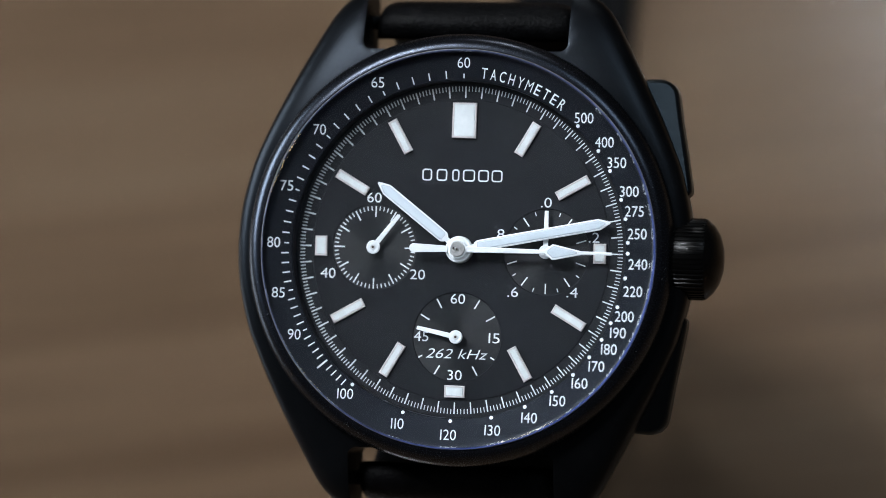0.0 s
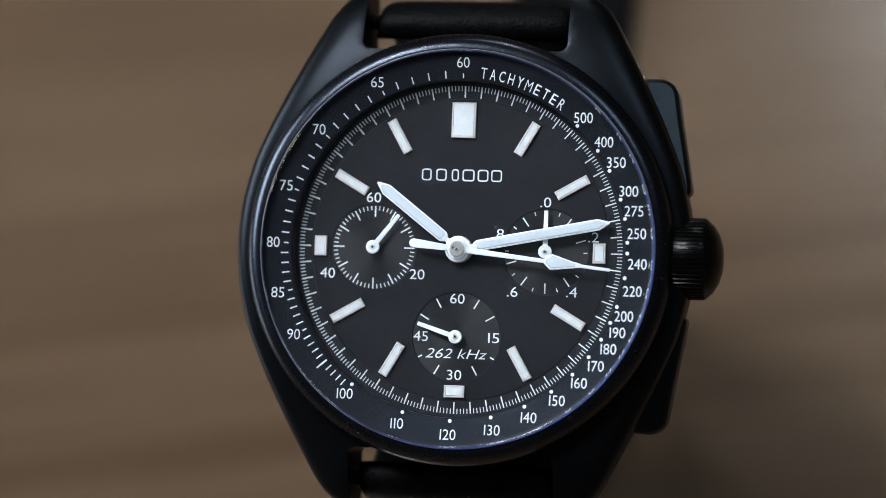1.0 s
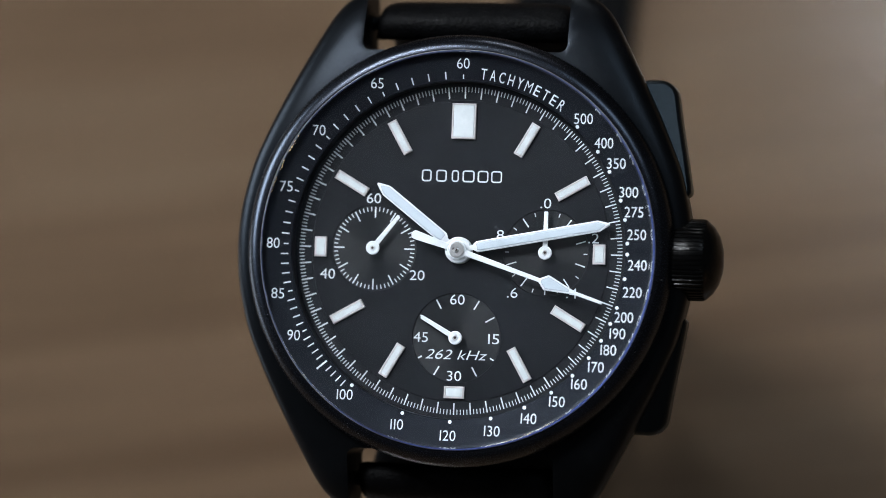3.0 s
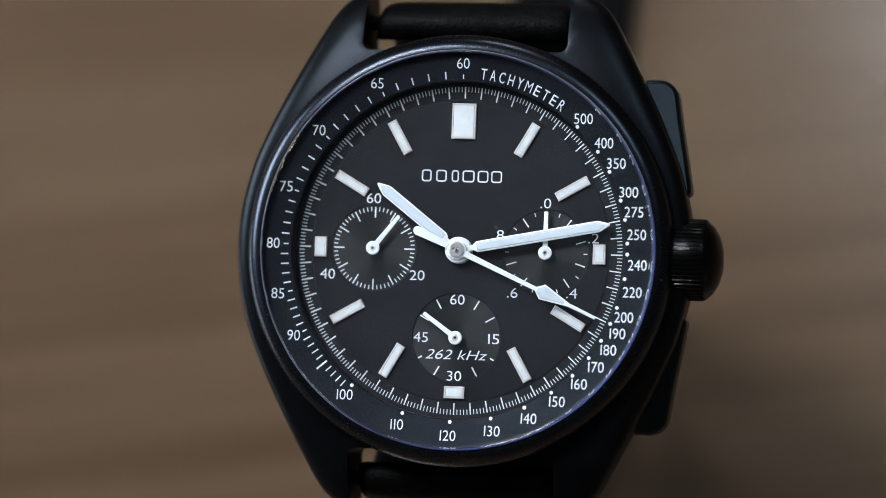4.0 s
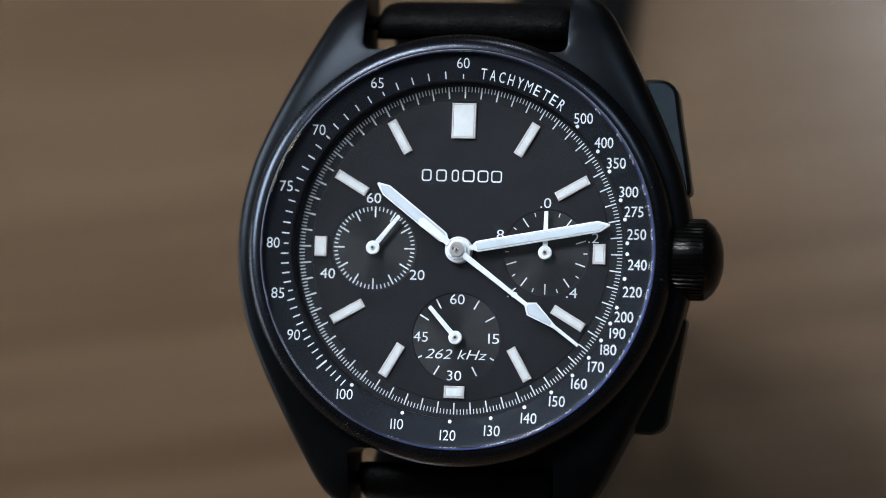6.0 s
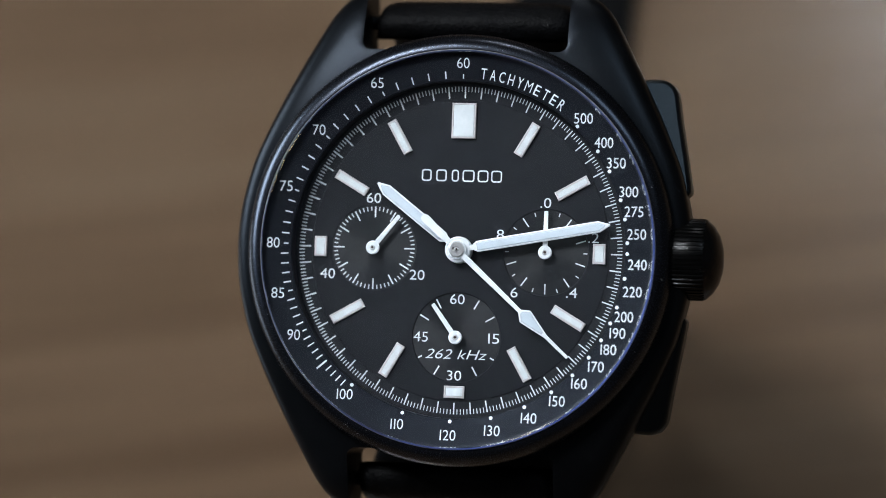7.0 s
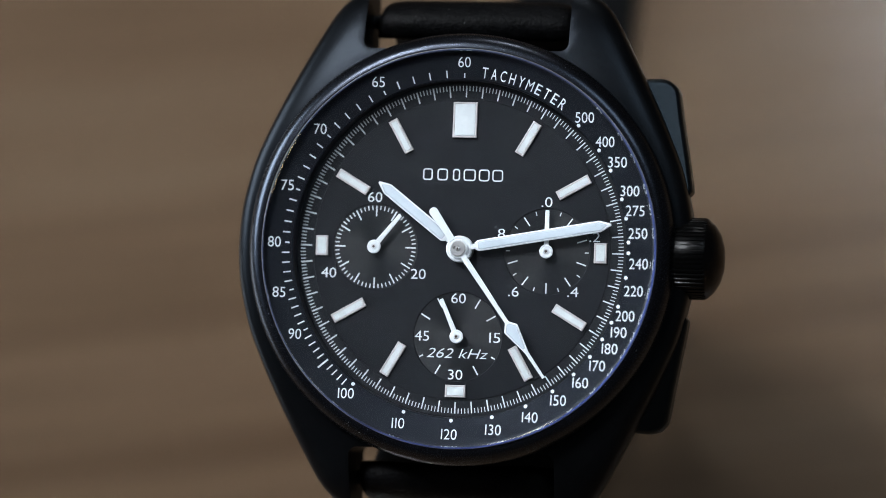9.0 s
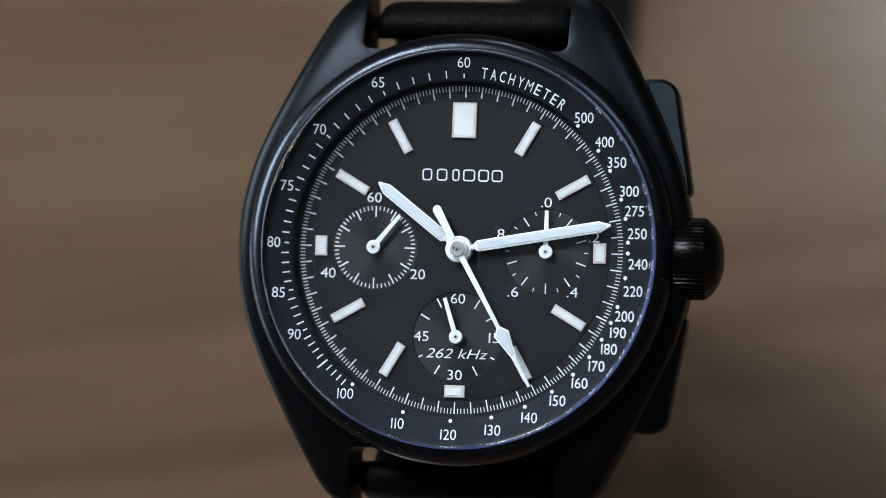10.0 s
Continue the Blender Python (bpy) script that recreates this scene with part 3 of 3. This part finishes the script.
    bm = lathe(bmesh.new(), ((0.80, z + 0.1), (0.80, z + 0.22), (0.72, z + 0.28), (0.32, z + 0.28), (0.28, z + 0.2), (0.02, z + 0.2)), 48, caps=(True, True))
    part("hub_cap", bm, SILVER, ob, "polished steel hub")
    bm = lathe(bmesh.new(), ((0.2, z + 0.15), (0.2, z + 0.42), (0.14, z + 0.46), (0.02, z + 0.46)), 24, caps=(True, True))
    part("hub_pin", bm, SILVER, ob)
    bm = lathe(bmesh.new(), ((0.12, z + 0.4), (0.12, z + 0.475), (0.02, z + 0.475)), 16, caps=(True, True))
    part("pin_head", bm, PIN, ob, "dark pin head")
    made["seconds"] = ob
    bm = lathe(bmesh.new(), ((1.38, -0.05), (1.38, 0.62), (1.3, 0.66), (0.02, 0.66)), 48, caps=(True, True))
    part("hub_collar", bm, SILVER, watch, "steel collar at the dial centre")
    # three small pointers of the counters
    for key, (cx, cy, _), length in zip(("minutes_counter", "tenths_counter", "small_seconds"), COUNTERS, (4.25, 4.2, 4.15)):
        z = 0.72
        bm = disc(bmesh.new(), 0.70, z - 0.08, z + 0.1)
        ridge_plate(bm, [(-0.26, 0.4), (0.26, 0.4), (0.2, length - 0.05), (0.16, length), (-0.16, length), (-0.2, length - 0.05)], z - 0.05, z + 0.06, 0.05)
        ob = part("counter_hand", bm, HAND, watch, "small white counter hand", smooth=20)
        bm = lathe(bmesh.new(), ((0.26, z), (0.26, z + 0.16), (0.2, z + 0.2), (0.1, z + 0.14), (0.02, z + 0.14)), 24, caps=(True, True))
        part("hub_pin", bm, SILVER, ob)
        bm = lathe(bmesh.new(), ((0.13, z + 0.1), (0.13, z + 0.172), (0.02, z + 0.172)), 16, caps=(True, True))
        part("pin_head", bm, PIN, ob, "dark pin head")
        bm = lathe(bmesh.new(), ((0.2, SUNK - 0.05), (0.2, z - 0.05)), 16, caps=(True, True))
        part("arbor", bm, SILVER, ob)
        ob.matrix_basis = Matrix.Translation((cx * MM, cy * MM, 0))
        made[key] = ob
    return made


def build_crown_and_pushers(watch):
    # crown, its axis along x
    bm = bmesh.new()
    n = 54 * 6
    prof = ((21.4, 3.6, 0), (21.8, 3.95, 0.03), (22.2, 4.18, 0.13), (24.8, 4.18, 0.13), (25.1, 4.08, 0.03), (25.2, 4.0, 0),
            (25.85, 3.4, 0), (26.4, 2.5, 0), (26.75, 1.3, 0), (26.85, 0.05, 0))
    rings = []
    for x, r, groove in prof:
        ring = []
        for i in range(n):
            a = 2 * math.pi * i / n
            rr = r - groove * (1.0 if i % 6 in (0, 1) else 0.0)
            ring.append(bm.verts.new((x * MM, (rr * math.cos(a) - 0.15) * MM, (-2.5 + rr * math.sin(a)) * MM)))
        rings.append(ring)
    ring_faces(bm, rings)
    bm.faces.new(rings[0])
    bm.faces.new(rings[-1])
    part("crown", bm, CROWN, watch, "glossy black fluted crown", smooth=30)
    # paddle pushers
    for s in (1, -1):
        outline = [(17.0, 17.6), (18.3, 18.15)]
        for k in range(8):
            a = radians(88 - 82 * k / 7)
            outline.append((19.5 + 2.0 * math.cos(a), 16.2 + 2.0 * math.sin(a)))
        outline += [(22.0, 13.6), (22.75, 10.0), (23.3, 7.2), (23.38, 6.5), (23.2, 6.0), (22.8, 5.85), (21.0, 6.2), (19.0, 12.0)]
        bm = prism(bmesh.new(), [(x - (0.17 if s < 0 else 0.14), s * (y + (0.28 if s > 0 else 0.05))) for x, y in outline], -5.6, -1.9)
        for v in bm.verts:
            if v.co.z > -3 * MM:
                v.co.z -= 0.3 * max(0.0, abs(v.co.y) - 6 * MM) + 0.3 * (v.co.x - 21 * MM)
            else:
                v.co.z -= 0.25 * max(0.0, abs(v.co.y) - 6 * MM)
        part("pusher", bm, PADDLE, watch, "black paddle-shaped chronograph pusher", smooth=40, bevel=0.6 * MM)
        bm = bmesh.new()
        box(bm, 20.5 * MM, 22.9 * MM, (5.0 if s > 0 else -5.9) * MM, (5.9 if s > 0 else -5.0) * MM, -4.6 * MM, -2.6 * MM)
        part("pusher_stem", bm, CASE, watch, bevel=0.2 * MM)


def glide(pts):
    """A smooth line through the points."""
    ext = [2 * pts[0] - pts[1]] + pts + [2 * pts[-1] - pts[-2]]
    out = []
    for i in range(1, len(ext) - 2):
        a, b, c, d = ext[i - 1:i + 3]
        for k in range(8):
            t = k / 8
            out.append(0.5 * ((2 * b) + (c - a) * t + (2 * a - 5 * b + 4 * c - d) * t * t + (3 * b - a - 3 * c + d) * t ** 3))
    return out + [pts[-1]]


def on_table(x, y, up):
    """A place (mm) at a height over the table, in the watch's space."""
    return (WATCH.inverted() @ Vector((x * MM, y * MM, TABLE_Z + up * MM))) / MM


def strap_paths():
    """Middle lines of the open strap: one half drops behind the watch and lies out flat, the other bends under it."""
    near = [(22.2, -5.4), (23.7, -5.0), (24.7, -7.4), (23.0, -10.6), (20.6, -13.6), (19.4, -19.0)]
    upper = [Vector((0, y, z)) for y, z in near] + [on_table(*p) for p in ((-0.6, 32.5, 34), (-1.4, 37, 18), (-2.3, 46, 6), (-3.2, 64, 1.9),
                                                                         (-4.2, 90, 1.4), (-4.8, 130, 1.4), (-5.0, 165, 1.4))]
    lower = [Vector((0, -y, z)) for y, z in near] + [Vector((0, y, z)) for y, z in ((-20.6, -27.0), (-22.0, -36.0), (-21.5, -46.0), (-17.0, -54.5))]
    lower += [on_table(0, 31, 1.4), on_table(0, 38, 1.4)]
    return glide(upper), glide(lower)


def build_strap(watch):
    upper, lower = strap_paths()

    def strip(name, pts, width_at, thick_at, label):
        bm = bmesh.new()
        rings = []
        m = len(pts)
        for i, p in enumerate(pts):
            d = (pts[min(i + 1, m - 1)] - pts[max(i - 1, 0)]).normalized()
            out = Vector((0, -d.z, d.y))
            w, t = width_at(i / (m - 1)), thick_at(i / (m - 1))
            ring = []
            for k in range(24):
                a = 2 * math.pi * k / 24
                ca, sa = math.cos(a), math.sin(a)
                x = math.copysign(abs(ca) ** 0.2, ca) * w / 2
                h = math.copysign(abs(sa) ** 0.55, sa) * t / 2
                q = p + Vector((x - 0.1, 0, 0)) + out * h
                ring.append(bm.verts.new(q * MM))
            rings.append(ring)
        ring_faces(bm, rings)
        bm.faces.new(rings[0])
        bm.faces.new(rings[-1])
        return part(name, bm, LEATHER, watch, label, smooth=50)

    def nose(u):
        return max(0.08, math.sqrt(1 - (1 - min(1.0, u * 8.5)) ** 2))

    strip("strap_upper", upper, lambda u: 21.2 - 4.2 * min(1, u * 1.6), lambda u: (4.2 - 2.0 * min(1, u * 2.4)) * nose(u), "black padded leather strap")
    strip("strap_lower", lower, lambda u: 21.3 - 1.8 * u, lambda u: (4.2 - 2.0 * min(1, u * 2.0)) * nose(u), "black padded leather strap")
    for s in (-1, 1):
        bm = bmesh.new()
        rings = []
        for x in (-11.3, -10.0, 10.0, 10.5):
            rings.append([bm.verts.new((x * MM, (s * 23.9 + 0.75 * math.cos(a)) * MM, (-5.6 + 0.75 * math.sin(a)) * MM))
                          for a in np.linspace(0, 2 * math.pi, 17)[:-1]])
        ring_faces(bm, rings)
        bm.faces.new(rings[0])
        bm.faces.new(rings[-1])
        part("spring_bar", bm, CASE, watch)
    # pin buckle at the end of the strap that lies out on the table
    buckle = bmesh.new()
    for x0, x1, y0, y1 in ((-11.0, 11.0, 14.0, 16.0), (-11.0, 11.0, -2.0, -0.4), (-11.0, -9.4, -0.4, 14.0), (9.4, 11.0, -0.4, 14.0), (-0.9, 0.9, -0.4, 14.0)):
        box(buckle, x0 * MM, x1 * MM, y0 * MM, y1 * MM, -1.0 * MM, 1.0 * MM)
    ob = part("buckle", buckle, CASE, watch, "black pin buckle", bevel=0.3 * MM)
    ob.matrix_basis = WATCH.inverted() @ Matrix.Translation((-0.0050, 0.165, TABLE_Z + 0.0014))


def build_dust(watch):
    """Fine pale dust on the bezel and on the shoulders of the case."""
    rng = random.Random(4)
    bm = bmesh.new()
    for i in range(46):
        deg = rng.choice((rng.uniform(190, 260), rng.uniform(0, 360)))
        r = rng.choice((rng.uniform(20.6, 21.2), rng.uniform(21.2, 21.9)))
        z = float(np.interp(r, (20.55, 20.72, 21.0, 21.25, 21.5, 21.92), (2.57, 2.55, 2.46, 2.32, 2.12, 1.52)))
        x, y = dial_xy(r, deg)
        size = rng.uniform(0.012, 0.035)
        m = Matrix.Translation((x * MM, y * MM, z * MM)) @ pose(0, 0, 0, rng.uniform(0, 90), rng.uniform(0, 90), 0)
        bmesh.ops.create_icosphere(bm, subdivisions=1, radius=size * MM, matrix=m)
    tagged(part("dust", bm, PRINT, watch, "specks of pale dust", smooth=0), kind="stuff")


def build_watch():
    watch = new("wristwatch")
    watch.matrix_basis = WATCH
    tagged(watch, "black chronograph wristwatch on leather strap, standing on a wooden table", "wristwatch")
    build_case(watch)
    build_bezel(watch)
    build_dial(watch)
    build_indices(watch)
    made = build_pointers(watch)
    build_crown_and_pushers(watch)
    build_strap(watch)
    build_dust(watch)
    return made


build_room()
build_table()
POINTERS = build_watch()


def motions():
    times = [i * 0.25 for i in range(41)]

    def turning(thing, centre, start, rate):
        walk(thing, [(t, Matrix.Translation((centre[0] * MM, centre[1] * MM, 0)) @ pose(0, 0, 0, 0, 0, -(start + rate * t))) for t in times])

    turning(POINTERS["seconds"], (0, 0), 90.2, 6.0)
    turning(POINTERS["small_seconds"], COUNTERS[2], 281.8, 6.0)
    turning(POINTERS["minute_hand"], (0, 0), 78.6, 0.1)
    turning(POINTERS["hour_hand"], (0, 0), 307.5, 1 / 120)
    turning(POINTERS["minutes_counter"], COUNTERS[0], 38.0, 0.1)
    turning(POINTERS["tenths_counter"], COUNTERS[1], 0.0, 0.0)


motions()
